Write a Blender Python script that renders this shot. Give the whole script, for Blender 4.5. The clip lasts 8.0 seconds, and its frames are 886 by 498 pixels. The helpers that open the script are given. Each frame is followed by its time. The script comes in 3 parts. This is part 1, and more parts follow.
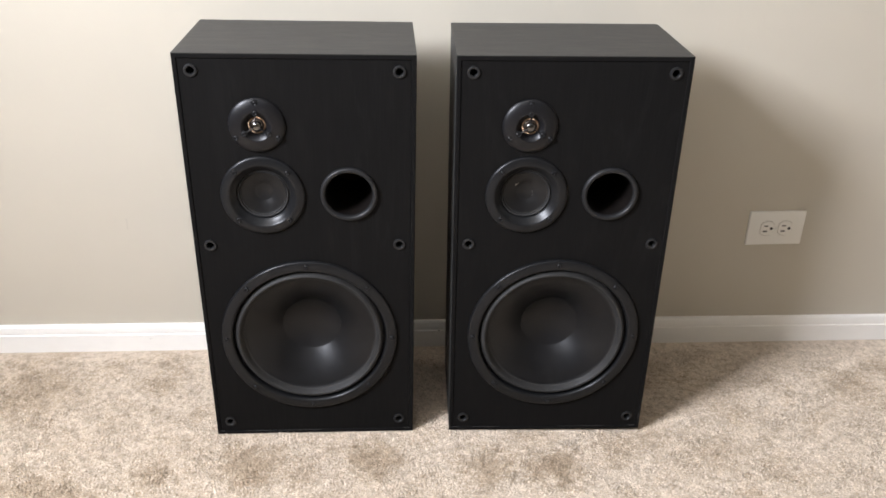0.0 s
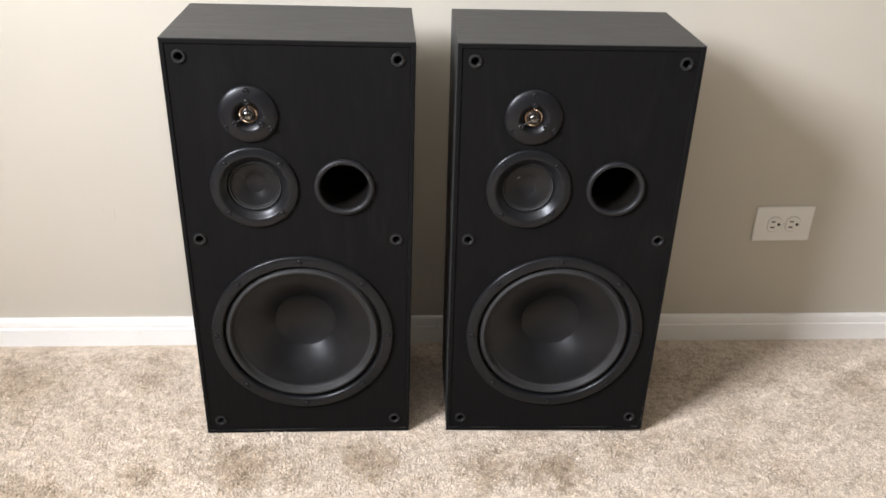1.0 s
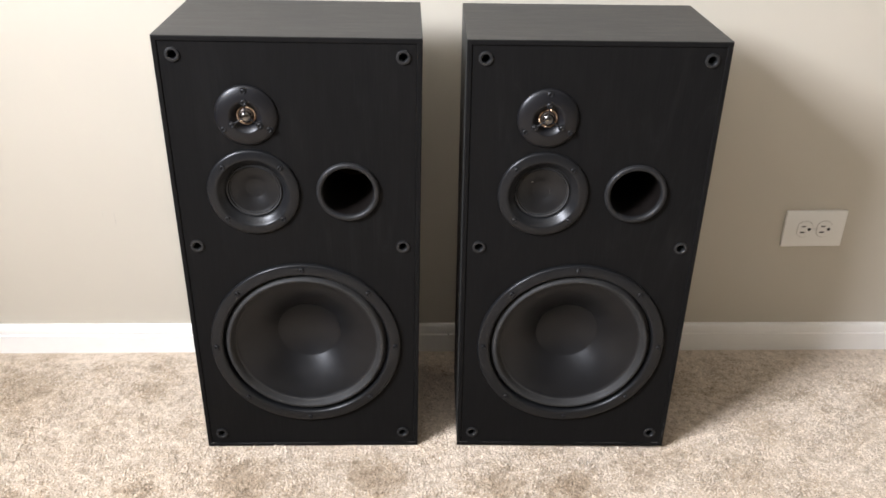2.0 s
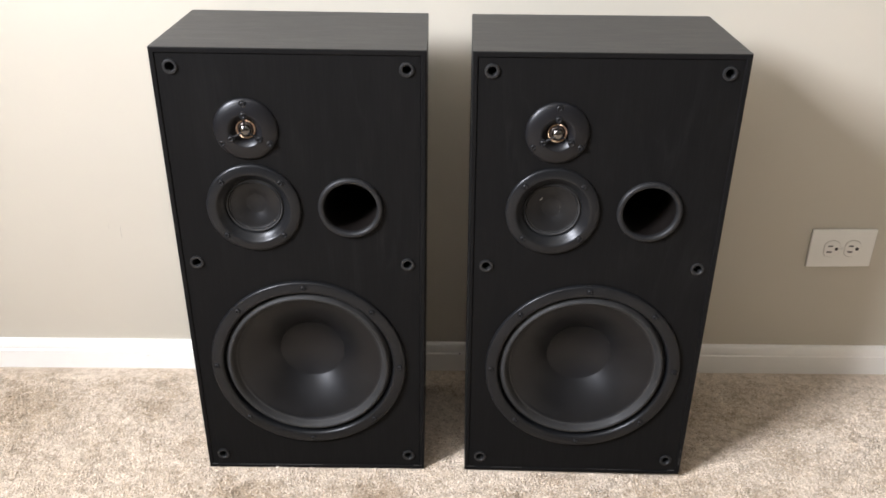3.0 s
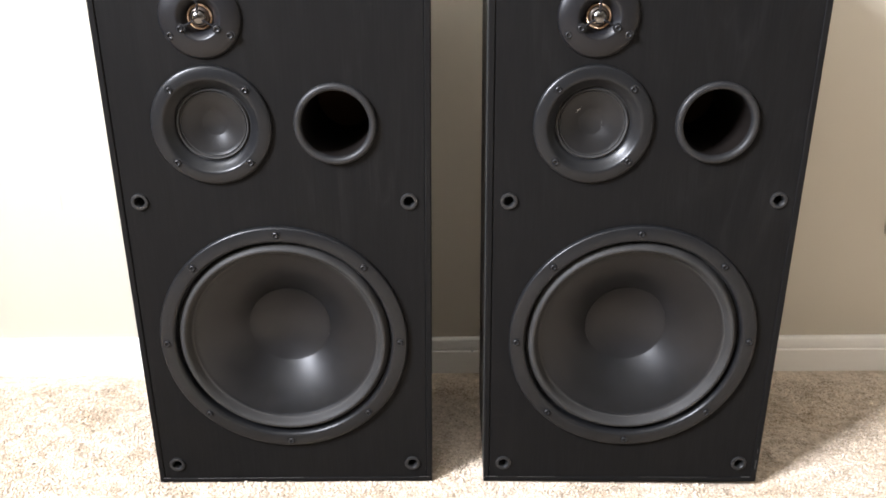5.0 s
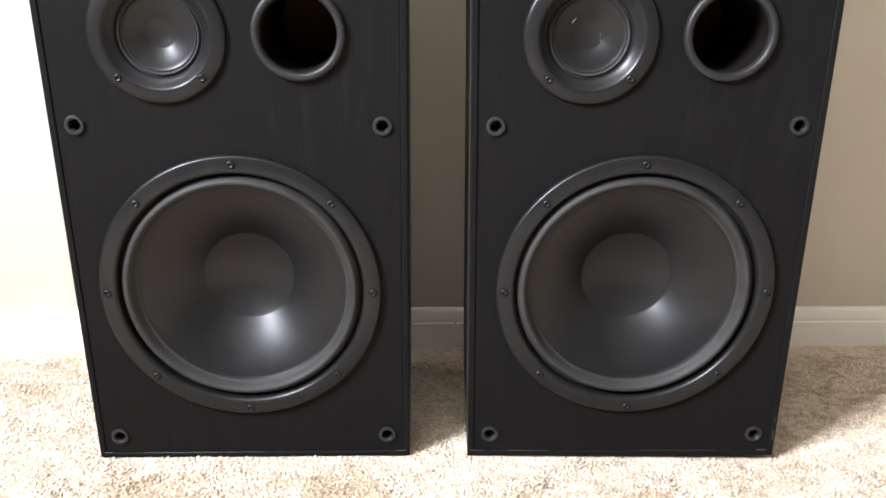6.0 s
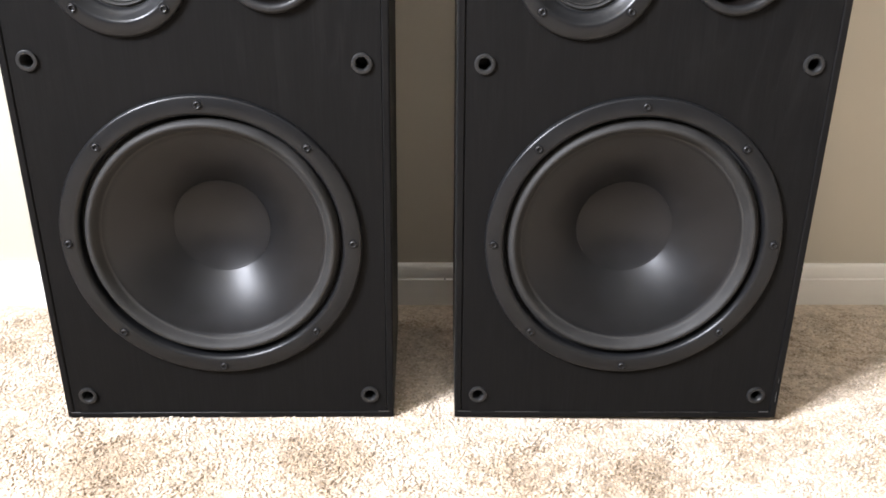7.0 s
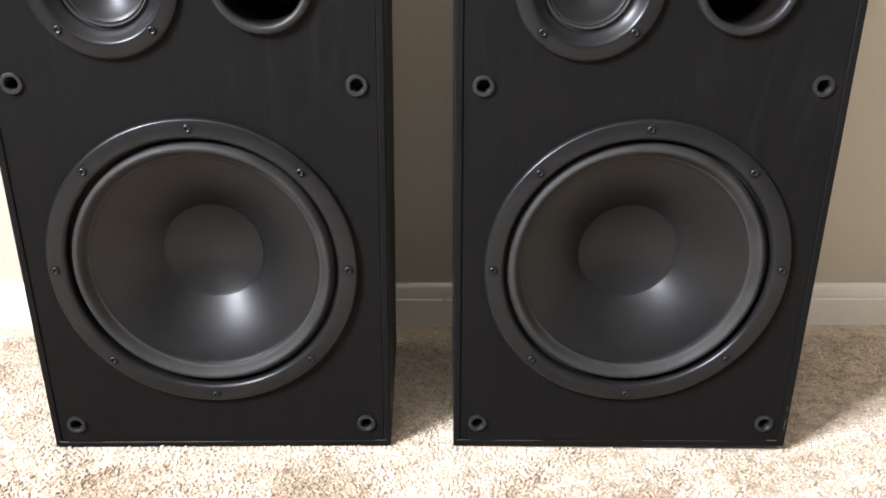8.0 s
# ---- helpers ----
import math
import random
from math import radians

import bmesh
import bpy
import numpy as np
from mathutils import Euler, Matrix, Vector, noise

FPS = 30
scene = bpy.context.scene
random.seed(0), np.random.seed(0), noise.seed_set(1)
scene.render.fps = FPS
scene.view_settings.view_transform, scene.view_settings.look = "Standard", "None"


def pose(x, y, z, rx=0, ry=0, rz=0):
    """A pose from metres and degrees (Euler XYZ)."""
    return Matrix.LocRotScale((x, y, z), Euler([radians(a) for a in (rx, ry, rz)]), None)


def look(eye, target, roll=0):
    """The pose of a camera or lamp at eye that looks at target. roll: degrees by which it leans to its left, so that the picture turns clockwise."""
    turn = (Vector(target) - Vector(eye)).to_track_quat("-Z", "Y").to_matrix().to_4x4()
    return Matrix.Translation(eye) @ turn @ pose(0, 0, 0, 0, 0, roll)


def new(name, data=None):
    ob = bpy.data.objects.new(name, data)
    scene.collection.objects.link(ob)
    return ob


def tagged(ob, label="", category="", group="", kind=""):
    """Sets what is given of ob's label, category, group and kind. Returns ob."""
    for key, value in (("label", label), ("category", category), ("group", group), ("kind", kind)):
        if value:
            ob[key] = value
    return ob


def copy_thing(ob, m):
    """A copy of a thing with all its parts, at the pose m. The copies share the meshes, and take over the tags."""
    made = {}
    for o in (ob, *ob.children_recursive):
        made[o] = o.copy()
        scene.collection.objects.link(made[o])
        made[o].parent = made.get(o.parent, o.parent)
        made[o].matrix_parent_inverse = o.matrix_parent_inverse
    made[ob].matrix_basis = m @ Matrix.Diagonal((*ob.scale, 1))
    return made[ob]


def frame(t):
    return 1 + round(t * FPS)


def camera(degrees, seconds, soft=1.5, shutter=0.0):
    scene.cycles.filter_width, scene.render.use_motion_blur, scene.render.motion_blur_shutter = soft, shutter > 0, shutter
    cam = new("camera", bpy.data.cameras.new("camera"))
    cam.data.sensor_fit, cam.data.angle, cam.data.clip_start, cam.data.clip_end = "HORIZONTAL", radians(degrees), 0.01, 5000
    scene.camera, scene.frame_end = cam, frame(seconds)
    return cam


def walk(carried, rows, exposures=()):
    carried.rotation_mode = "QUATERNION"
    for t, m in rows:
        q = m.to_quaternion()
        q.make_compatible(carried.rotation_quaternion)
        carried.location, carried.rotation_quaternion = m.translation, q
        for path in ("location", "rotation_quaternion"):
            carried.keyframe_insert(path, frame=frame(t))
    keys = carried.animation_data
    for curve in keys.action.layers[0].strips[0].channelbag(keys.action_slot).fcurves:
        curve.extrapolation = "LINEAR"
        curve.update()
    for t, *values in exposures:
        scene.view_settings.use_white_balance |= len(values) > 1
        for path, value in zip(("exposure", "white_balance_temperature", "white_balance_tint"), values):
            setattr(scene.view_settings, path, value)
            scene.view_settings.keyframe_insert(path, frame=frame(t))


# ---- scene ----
cam = camera(56.25, 8.0, soft=1.7)
PATH = [
    (0, (0.0134, -0.0178, 1.0015), (0.1775, 1.7880, 0.0975), 1.98),
    (0.5, (0.0062, 0.0004, 1.0042), (0.1901, 1.7980, 0.0859), 2.47),
    (1, (0.0140, 0.0327, 0.9888), (0.1867, 1.8250, 0.0603), 2.55),
    (1.5, (0.0328, 0.0709, 0.9794), (0.1733, 1.8620, 0.0446), 2.23),
    (1.7, (0.0358, 0.0859, 0.9753), (0.1674, 1.8760, 0.0377), 2.14),
    (2.8, (0.0618, 0.1288, 0.9706), (0.1307, 1.9270, 0.0413), 1.38),
    (3, (0.0748, 0.1418, 0.9634), (0.1237, 1.9470, 0.0494), 1.39),
    (3.5, (0.0982, 0.1713, 0.9388), (0.1172, 1.9900, 0.0503), 1.34),
    (4, (0.0826, 0.2209, 0.8823), (0.0907, 2.0470, 0.0142), 0.68),
    (4.5, (0.0689, 0.2806, 0.7949), (0.0877, 2.1270, -0.0304), 0.36),
    (4.7, (0.0650, 0.2953, 0.7532), (0.0998, 2.1550, -0.0396), 0.36),
    (5.8, (0.0726, 0.3580, 0.5667), (0.1539, 2.2700, -0.0780), 0.82),
    (6, (0.0778, 0.3827, 0.5559), (0.1650, 2.2840, -0.1193), 0.91),
    (6.5, (0.0850, 0.4089, 0.5286), (0.1756, 2.2860, -0.2083), 1.39),
    (7, (0.0943, 0.4331, 0.5254), (0.1843, 2.2990, -0.2382), 1.17),
    (7.5, (0.1016, 0.4574, 0.5271), (0.1870, 2.3200, -0.2442), 1.05),
    (8, (0.0999, 0.4636, 0.5348), (0.1837, 2.3340, -0.2162), 1.03),
]

EXPOSURES = [(0.0, 0.10), (1.0, 0.15), (1.5, 0.27), (3.0, 0.27), (3.5, 0.34), (4.0, 0.56), (4.5, 0.92), (6.0, 1.02), (6.5, 1.06), (8.0, 0.92)]
walk(cam, [(t, look(eye, target, roll)) for t, eye, target, roll in PATH], EXPOSURES)

# ---- world and window light ----
world = bpy.data.worlds.new("world")
scene.world = world
world.use_nodes = True
wn = world.node_tree.nodes
sky = wn.new("ShaderNodeTexSky")
sky.sky_type = "NISHITA"
sky.sun_disc = False
sky.sun_elevation = radians(35)
sky.sun_rotation = radians(120)
wn["Background"].inputs["Strength"].default_value = 0.08
world.node_tree.links.new(sky.outputs[0], wn["Background"].inputs["Color"])

ROOM_X0, ROOM_X1, ROOM_Y0, WALL_Y, CEIL = -1.55, 4.4, -4.6, 1.525, 2.44
WIN_Y0, WIN_Y1, WIN_Z0, WIN_Z1 = -0.38, 0.40, 1.42, 2.24
WINDOW_POWER = 178.0
lamp = bpy.data.lights.new("window_daylight", "AREA")
lamp.shape, lamp.size, lamp.size_y = "RECTANGLE", WIN_Z1 - WIN_Z0 - 0.06, WIN_Y1 - WIN_Y0 - 0.06
lamp.energy, lamp.color = WINDOW_POWER, (0.938, 0.974, 1.095)
lamp_ob = new("window_daylight", lamp)
lamp_ob.matrix_world = pose(ROOM_X0 - 0.05, (WIN_Y0 + WIN_Y1) / 2, (WIN_Z0 + WIN_Z1) / 2, 0, -90, 0)


# ---- materials ----
def material(name, base, rough=0.5, metallic=0.0, spec=0.5):
    m = bpy.data.materials.new(name)
    m.use_nodes = True
    b = m.node_tree.nodes["Principled BSDF"]
    b.inputs["Base Color"].default_value = (*base, 1)
    b.inputs["Roughness"].default_value = rough
    b.inputs["Metallic"].default_value = metallic
    b.inputs["Specular IOR Level"].default_value = spec
    return m, m.node_tree.nodes, m.node_tree.links, b


def noise_tex(n, l, scale, detail=4, stretch=(1, 1, 1), rough=0.55, distort=0.0, coord="Object"):
    tc = n.new("ShaderNodeTexCoord")
    mp = n.new("ShaderNodeMapping")
    mp.inputs["Scale"].default_value = stretch
    t = n.new("ShaderNodeTexNoise")
    t.inputs["Scale"].default_value = scale
    t.inputs["Detail"].default_value = detail
    t.inputs["Roughness"].default_value = rough
    t.inputs["Distortion"].default_value = distort
    l.new(tc.outputs[coord], mp.inputs["Vector"])
    l.new(mp.outputs[0], t.inputs["Vector"])
    return t


def ramp(n, l, source, stops):
    r = n.new("ShaderNodeValToRGB")
    e = r.color_ramp.elements
    while len(e) < len(stops):
        e.new(0.5)
    for k, (p, c) in enumerate(stops):
        e[k].position = p
        e[k].color = (*c, 1) if len(c) == 3 else c
    l.new(source, r.inputs[0])
    return r


def bump(n, l, b, height, strength, distance):
    k = n.new("ShaderNodeBump")
    k.inputs["Strength"].default_value = strength
    k.inputs["Distance"].default_value = distance
    l.new(height, k.inputs["Height"])
    l.new(k.outputs[0], b.inputs["Normal"])
    return k


def grey(v):
    return (v, v, v)


def paint_material(name, base, rough, peel):
    m, n, l, b = material(name, base, rough)
    big = noise_tex(n, l, 2.2, 5)
    r = ramp(n, l, big.outputs[0], [(0.25, tuple(c * 0.955 for c in base)), (0.75, tuple(min(c * 1.03, 1) for c in base))])
    l.new(r.outputs[0], b.inputs["Base Color"])
    fine = noise_tex(n, l, 260, 3)
    bump(n, l, b, fine.outputs[0], peel, 0.0006)
    return m


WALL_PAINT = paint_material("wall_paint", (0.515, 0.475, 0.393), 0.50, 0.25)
# unseen walls and ceiling: colours darkened and warmed to cut and tint bounced light
LOW_BOUNCE_PAINT = paint_material("low_bounce_paint", (0.34, 0.285, 0.21), 0.65, 0.25)
CEIL_PAINT = paint_material("ceiling_paint", (0.51, 0.49, 0.44), 0.8, 0.5)


def trim_material():
    m, n, l, b = material("trim_paint", (0.85, 0.83, 0.785), 0.38)
    spots = noise_tex(n, l, 38, 3, (1, 1, 2.2))
    r = ramp(n, l, spots.outputs[0], [(0.235, (0.48, 0.45, 0.40)), (0.27, (0.84, 0.82, 0.775)), (0.8, (0.87, 0.85, 0.805))])
    l.new(r.outputs[0], b.inputs["Base Color"])
    brush = noise_tex(n, l, 60, 4, (0.15, 1, 3))
    bump(n, l, b, brush.outputs[0], 0.15, 0.0008)
    return m


TRIM_PAINT = trim_material()


def vinyl_material(name, stretch, tone, spec, rough, contrast, tint, sparse):
    """Black ash vinyl: fine open grain with broad figure."""
    m, n, l, b = material(name, grey(tone), rough, 0, spec)
    figure = noise_tex(n, l, 6.0, 4, stretch, 0.55, 1.2)
    where = ramp(n, l, noise_tex(n, l, 3.2, 2, tuple(0.5 if c < 0.5 else 1.0 for c in stretch)).outputs[0], [(0.44, grey(0.0)), (0.62, grey(1.0))])
    # no two sheets of the finish carry the same figure
    info = n.new("ShaderNodeObjectInfo")
    offset = n.new("ShaderNodeVectorMath")
    offset.operation = "SCALE"
    offset.inputs[0].default_value = (3.1, 1.7, 2.3)
    l.new(info.outputs["Random"], offset.inputs["Scale"])
    l.new(offset.outputs[0], figure.inputs["Vector"].links[0].from_node.inputs["Location"])
    grain = noise_tex(n, l, 560.0, 3, tuple(0.035 if c < 0.5 else 1.0 for c in stretch), 0.6)
    wave = n.new("ShaderNodeMath")
    wave.operation = "MULTIPLY"
    wave.inputs[1].default_value = 13.0
    l.new(figure.outputs[0], wave.inputs[0])
    frac = n.new("ShaderNodeMath")
    frac.operation = "PINGPONG"
    frac.inputs[1].default_value = 0.5
    l.new(wave.outputs[0], frac.inputs[0])
    mix = n.new("ShaderNodeMath")
    mix.operation = "MULTIPLY_ADD"
    mix.inputs[1].default_value = 0.5
    line = ramp(n, l, frac.outputs[0], [(0.25, grey(0.0)), (0.42, grey(0.25)), (0.5, grey(0.75))])
    local = n.new("ShaderNodeMath")
    local.operation = "MULTIPLY"
    l.new(line.outputs[0], local.inputs[0])
    l.new(where.outputs[0], local.inputs[1])
    l.new(local.outputs[0], mix.inputs[0])
    l.new(grain.outputs[0], mix.inputs[2])
    if sparse:
        shades = [(0.24, 0.70), (0.36, 0.97), (0.66, 1.0), (0.84, 0.55)]
    else:
        shades = [(0.40, 1 - contrast), (0.58, 1.0), (0.70, 1 + 0.8 * contrast), (0.82, 1 + 1.8 * contrast)]
    col = ramp(n, l, mix.outputs[0], [(p, tuple(tone * k * c for c in tint)) for p, k in shades])
    l.new(col.outputs[0], b.inputs["Base Color"])
    ro = ramp(n, l, mix.outputs[0], [(0.40, grey(rough + 0.10)), (0.75, grey(rough - 0.02))])
    l.new(ro.outputs[0], b.inputs["Roughness"])
    bump(n, l, b, mix.outputs[0], 0.3, 0.0005)
    return m


# one vinyl, two copies: wall sheen lightens the top's colour, carpet bounce warms the front's
VINYL_SIDE_LIT = vinyl_material("black_ash_vinyl", (0.10, 1.0, 1.0), 0.0245, 0.46, 0.46, 0.30, (1.0, 0.985, 0.93), True)
VINYL_FRONT_DARK = vinyl_material("black_ash_front", (1.0, 1.0, 0.10), 0.0070, 0.050, 0.48, 0.17, (1.03, 0.99, 0.97), False)


def plastic_material(name, tone, rough, texture=0.12, scale=900, spec=0.3, vary=0.05):
    m, n, l, b = material(name, tone, rough, 0, spec)
    dust = noise_tex(n, l, 30, 4)
    r = ramp(n, l, dust.outputs[0], [(0.3, tuple(c * 0.85 for c in tone)), (0.75, tuple(c * 1.2 for c in tone))])
    l.new(r.outputs[0], b.inputs["Base Color"])
    rr = ramp(n, l, dust.outputs[0], [(0.3, grey(rough * (1 - vary))), (0.75, grey(rough * (1 + vary)))])
    l.new(rr.outputs[0], b.inputs["Roughness"])
    fine = noise_tex(n, l, scale, 2)
    bump(n, l, b, fine.outputs[0], texture, 0.0003)
    return m


BASKET = plastic_material("basket_plastic", (0.008, 0.0083, 0.009), 0.31, 0.05, 900, 0.24, 0.02)
FACEPLATE = plastic_material("faceplate_plastic", (0.006, 0.006, 0.007), 0.36, 0.08, 900, 0.30)
SOCKET = plastic_material("socket_rubber", (0.015, 0.015, 0.015), 0.42)
RUBBER = plastic_material("surround_rubber", (0.0235, 0.0228, 0.022), 0.62, 0.5, 300, 0.24, 0.2)
CONE = plastic_material("cone_paper", (0.0060, 0.0061, 0.0067), 0.37, 0.16, 420, 0.295, 0.08)
MID_CONE = plastic_material("midrange_paper", (0.0095, 0.0092, 0.0092), 0.36, 0.1, 600, 0.24)
GASKET_RECESS_SHADE = plastic_material("gasket_felt_recess_shade", (0.006, 0.006, 0.006), 0.85)
PORT = plastic_material("port_plastic", (0.013, 0.013, 0.0135), 0.46)
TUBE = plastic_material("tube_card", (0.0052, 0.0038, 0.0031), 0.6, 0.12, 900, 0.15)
BACK_BOARD = plastic_material("back_board", (0.06, 0.036, 0.02), 0.8, 0.3, 200, 0.1)
SCREW = material("screw_steel", (0.008, 0.008, 0.009), 0.34, 0.0, 0.28)[0]
COPPER = material("copper_winding", (0.50, 0.34, 0.22), 0.36, 1.0)[0]
CHROME = material("dark_chrome", (0.15, 0.145, 0.14), 0.20, 1.0)[0]
DOME = material("dome_film", (0.07, 0.055, 0.045), 0.35, 0.6)[0]
WEAR = material("worn_vinyl", (0.075, 0.072, 0.069), 0.5)[0]
SCUFF_SEAM_SHADE = material("scuff_and_seam_shade", (0.36, 0.33, 0.28), 0.6)[0]
RUBBED = material("rubbed_vinyl", (0.035, 0.033, 0.031), 0.5)[0]
SCRATCH = material("pale_scratch", (0.62, 0.60, 0.56), 0.4)[0]
IVORY = paint_material("ivory_plastic", (0.80, 0.785, 0.73), 0.30, 0.03)
DARK_SLOT = material("slot_dark", (0.012, 0.011, 0.010), 0.7)[0]
SHELL_STEEL = material("plate_screw", (0.70, 0.69, 0.65), 0.35)[0]


# brushed and trodden places, the leaning nap's shade put into colour: x, y, radius, depth
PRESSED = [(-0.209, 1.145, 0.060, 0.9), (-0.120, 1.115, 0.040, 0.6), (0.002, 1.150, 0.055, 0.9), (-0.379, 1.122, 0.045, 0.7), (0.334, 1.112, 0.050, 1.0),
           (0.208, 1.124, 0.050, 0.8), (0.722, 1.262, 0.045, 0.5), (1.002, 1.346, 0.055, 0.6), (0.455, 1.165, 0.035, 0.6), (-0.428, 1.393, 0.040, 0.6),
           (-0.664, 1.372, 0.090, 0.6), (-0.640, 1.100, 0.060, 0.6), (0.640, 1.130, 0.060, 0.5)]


def carpet_material(name, islands):
    m, n, l, b = material(name, (0.55, 0.47, 0.38), 0.9, 0, 0.2)
    if islands:
        g = n.new("ShaderNodeNewGeometry")
        source = g.outputs["Random Per Island"]
    else:
        source = noise_tex(n, l, 210, 2).outputs[0]
    stops = [(0.0, (0.43, 0.358, 0.277)), (0.16, (0.55, 0.463, 0.363)), (0.5, (0.635, 0.538, 0.43)), (1.0, (0.77, 0.667, 0.553))]
    if not islands:
        stops = [(p, tuple(c * 0.98 for c in col)) for p, col in stops]
    yarn = ramp(n, l, source, stops)
    fleck = ramp(n, l, noise_tex(n, l, 85.0, 3, (1, 1, 1), 0.6).outputs[0], [(0.32, (0.72, 0.70, 0.67)), (0.5, (0.97, 0.965, 0.96)), (0.68, (1.11, 1.11, 1.11))])
    clump = n.new("ShaderNodeMix")
    clump.data_type, clump.blend_type = "RGBA", "MULTIPLY"
    clump.inputs[0].default_value = 1.0
    l.new(yarn.outputs[0], clump.inputs[6])
    l.new(fleck.outputs[0], clump.inputs[7])
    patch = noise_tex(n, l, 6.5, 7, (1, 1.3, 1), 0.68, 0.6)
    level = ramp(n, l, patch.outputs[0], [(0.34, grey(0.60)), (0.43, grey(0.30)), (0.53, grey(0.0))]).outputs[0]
    tc = n.new("ShaderNodeTexCoord")
    drift = noise_tex(n, l, 30.0, 6, (1, 1, 1), 0.72)
    bend = n.new("ShaderNodeVectorMath")
    bend.operation = "MULTIPLY_ADD"
    bend.inputs[1].default_value = (0.19, 0.19, 0.0)
    l.new(drift.outputs[1], bend.inputs[0])
    l.new(tc.outputs["Object"], bend.inputs[2])
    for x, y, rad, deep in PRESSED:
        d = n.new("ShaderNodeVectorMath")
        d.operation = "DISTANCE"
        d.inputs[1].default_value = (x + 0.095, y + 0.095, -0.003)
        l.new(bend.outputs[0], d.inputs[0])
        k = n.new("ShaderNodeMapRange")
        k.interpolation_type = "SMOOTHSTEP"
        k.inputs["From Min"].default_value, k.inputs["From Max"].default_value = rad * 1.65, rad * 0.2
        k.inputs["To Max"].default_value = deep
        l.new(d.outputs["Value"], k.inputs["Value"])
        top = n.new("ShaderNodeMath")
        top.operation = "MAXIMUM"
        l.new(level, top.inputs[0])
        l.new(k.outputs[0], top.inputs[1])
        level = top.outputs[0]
    if islands:
        # each tuft is tinted at random as if leaning, so the patches have ragged edges
        flip = n.new("ShaderNodeMath")
        flip.operation = "MULTIPLY_ADD"
        flip.inputs[1].default_value = 37.0
        l.new(source, flip.inputs[0])
        part_of = n.new("ShaderNodeMath")
        part_of.operation = "FRACT"
        l.new(flip.outputs[0], part_of.inputs[0])
        ragged = n.new("ShaderNodeMath")
        ragged.operation = "MULTIPLY_ADD"
        ragged.inputs[1].default_value = 0.62
        l.new(part_of.outputs[0], ragged.inputs[0])
        l.new(level, ragged.inputs[2])
        unit = n.new("ShaderNodeMath")
        unit.operation = "MULTIPLY"
        unit.inputs[1].default_value = 1 / 1.62
        l.new(ragged.outputs[0], unit.inputs[0])
        # yarn colour darkens with level, in place of shading by the nap's lean
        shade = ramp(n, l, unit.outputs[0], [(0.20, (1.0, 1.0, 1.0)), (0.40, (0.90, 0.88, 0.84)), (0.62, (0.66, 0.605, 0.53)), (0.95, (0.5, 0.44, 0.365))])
    else:
        shade = ramp(n, l, level, [(0.0, (0.96, 0.95, 0.94)), (1.0, (0.58, 0.53, 0.455))])
    mul = n.new("ShaderNodeMix")
    mul.data_type, mul.blend_type = "RGBA", "MULTIPLY"
    mul.inputs[0].default_value = 1.0
    l.new(clump.outputs[2], mul.inputs[6])
    l.new(shade.outputs[0], mul.inputs[7])
    l.new(mul.outputs[2], b.inputs["Base Color"])
    b.inputs["Sheen Weight"].default_value = 0.15
    fine = noise_tex(n, l, 700 if islands else 240, 3)
    bump(n, l, b, fine.outputs[0], 0.3 if islands else 0.8, 0.001 if islands else 0.004)
    return m


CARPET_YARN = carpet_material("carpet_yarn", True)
CARPET_BASE = carpet_material("carpet_backing", False)


# ---- mesh helpers ----
def mesh_object(name, bm, mat, parent=None, smooth=False, label=""):
    bmesh.ops.recalc_face_normals(bm, faces=bm.faces[:])
    me = bpy.data.meshes.new(name)
    bm.to_mesh(me)
    bm.free()
    me.materials.append(mat)
    if smooth:
        me.polygons.foreach_set("use_smooth", [True] * len(me.polygons))
        me.set_sharp_from_angle(angle=radians(38))
    ob = new(name, me)
    if parent is not None:
        ob.parent = parent
    if label:
        tagged(ob, label)
    return ob


def part(name, bm, mat, parent, label="", smooth=True):
    return mesh_object(name, bm, mat, parent, smooth, label)


def again(ob, parent, x, y, z, turn=0.0):
    """Another part on the same mesh data."""
    o = new(ob.name.split(".")[0], ob.data)
    o.parent = parent
    o.matrix_local = pose(x, y, z, 0, turn, 0)
    return o


def box(bm, x0, x1, y0, y1, z0, z1, bevel=0.0, segs=2):
    made = bmesh.ops.create_cube(bm, size=1.0, matrix=Matrix.Translation(((x0 + x1) / 2, (y0 + y1) / 2, (z0 + z1) / 2)) @ Matrix.Diagonal((x1 - x0, y1 - y0, z1 - z0, 1)))
    if bevel:
        edges = list({e for v in made["verts"] for e in v.link_edges})
        bmesh.ops.bevel(bm, geom=edges, offset=bevel, segments=segs, affect="EDGES", profile=0.6)
    return bm


def lathe(profile, segs=96, cx=0.0, cz=0.0, lobes=None):
    """A turned form about an axis along y. profile: (radius, y) from the middle outwards or the other way."""
    bm = bmesh.new()
    rings = []
    for r, y in profile:
        if r < 1e-6:
            rings.append([bm.verts.new((cx, y, cz))])
        else:
            ring = []
            for k in range(segs):
                t = 2 * math.pi * k / segs
                q = r * (1 + lobes[1] * math.cos(lobes[2] * t + 0.7)) if lobes and r < lobes[0] else r
                ring.append(bm.verts.new((cx + q * math.cos(t), y, cz + q * math.sin(t))))
            rings.append(ring)
    for a, c in zip(rings, rings[1:]):
        for k in range(segs):
            j = (k + 1) % segs
            if len(a) == 1:
                bm.faces.new((a[0], c[k], c[j]))
            elif len(c) == 1:
                bm.faces.new((a[k], a[j], c[0]))
            else:
                bm.faces.new((a[k], a[j], c[j], c[k]))
    return bm


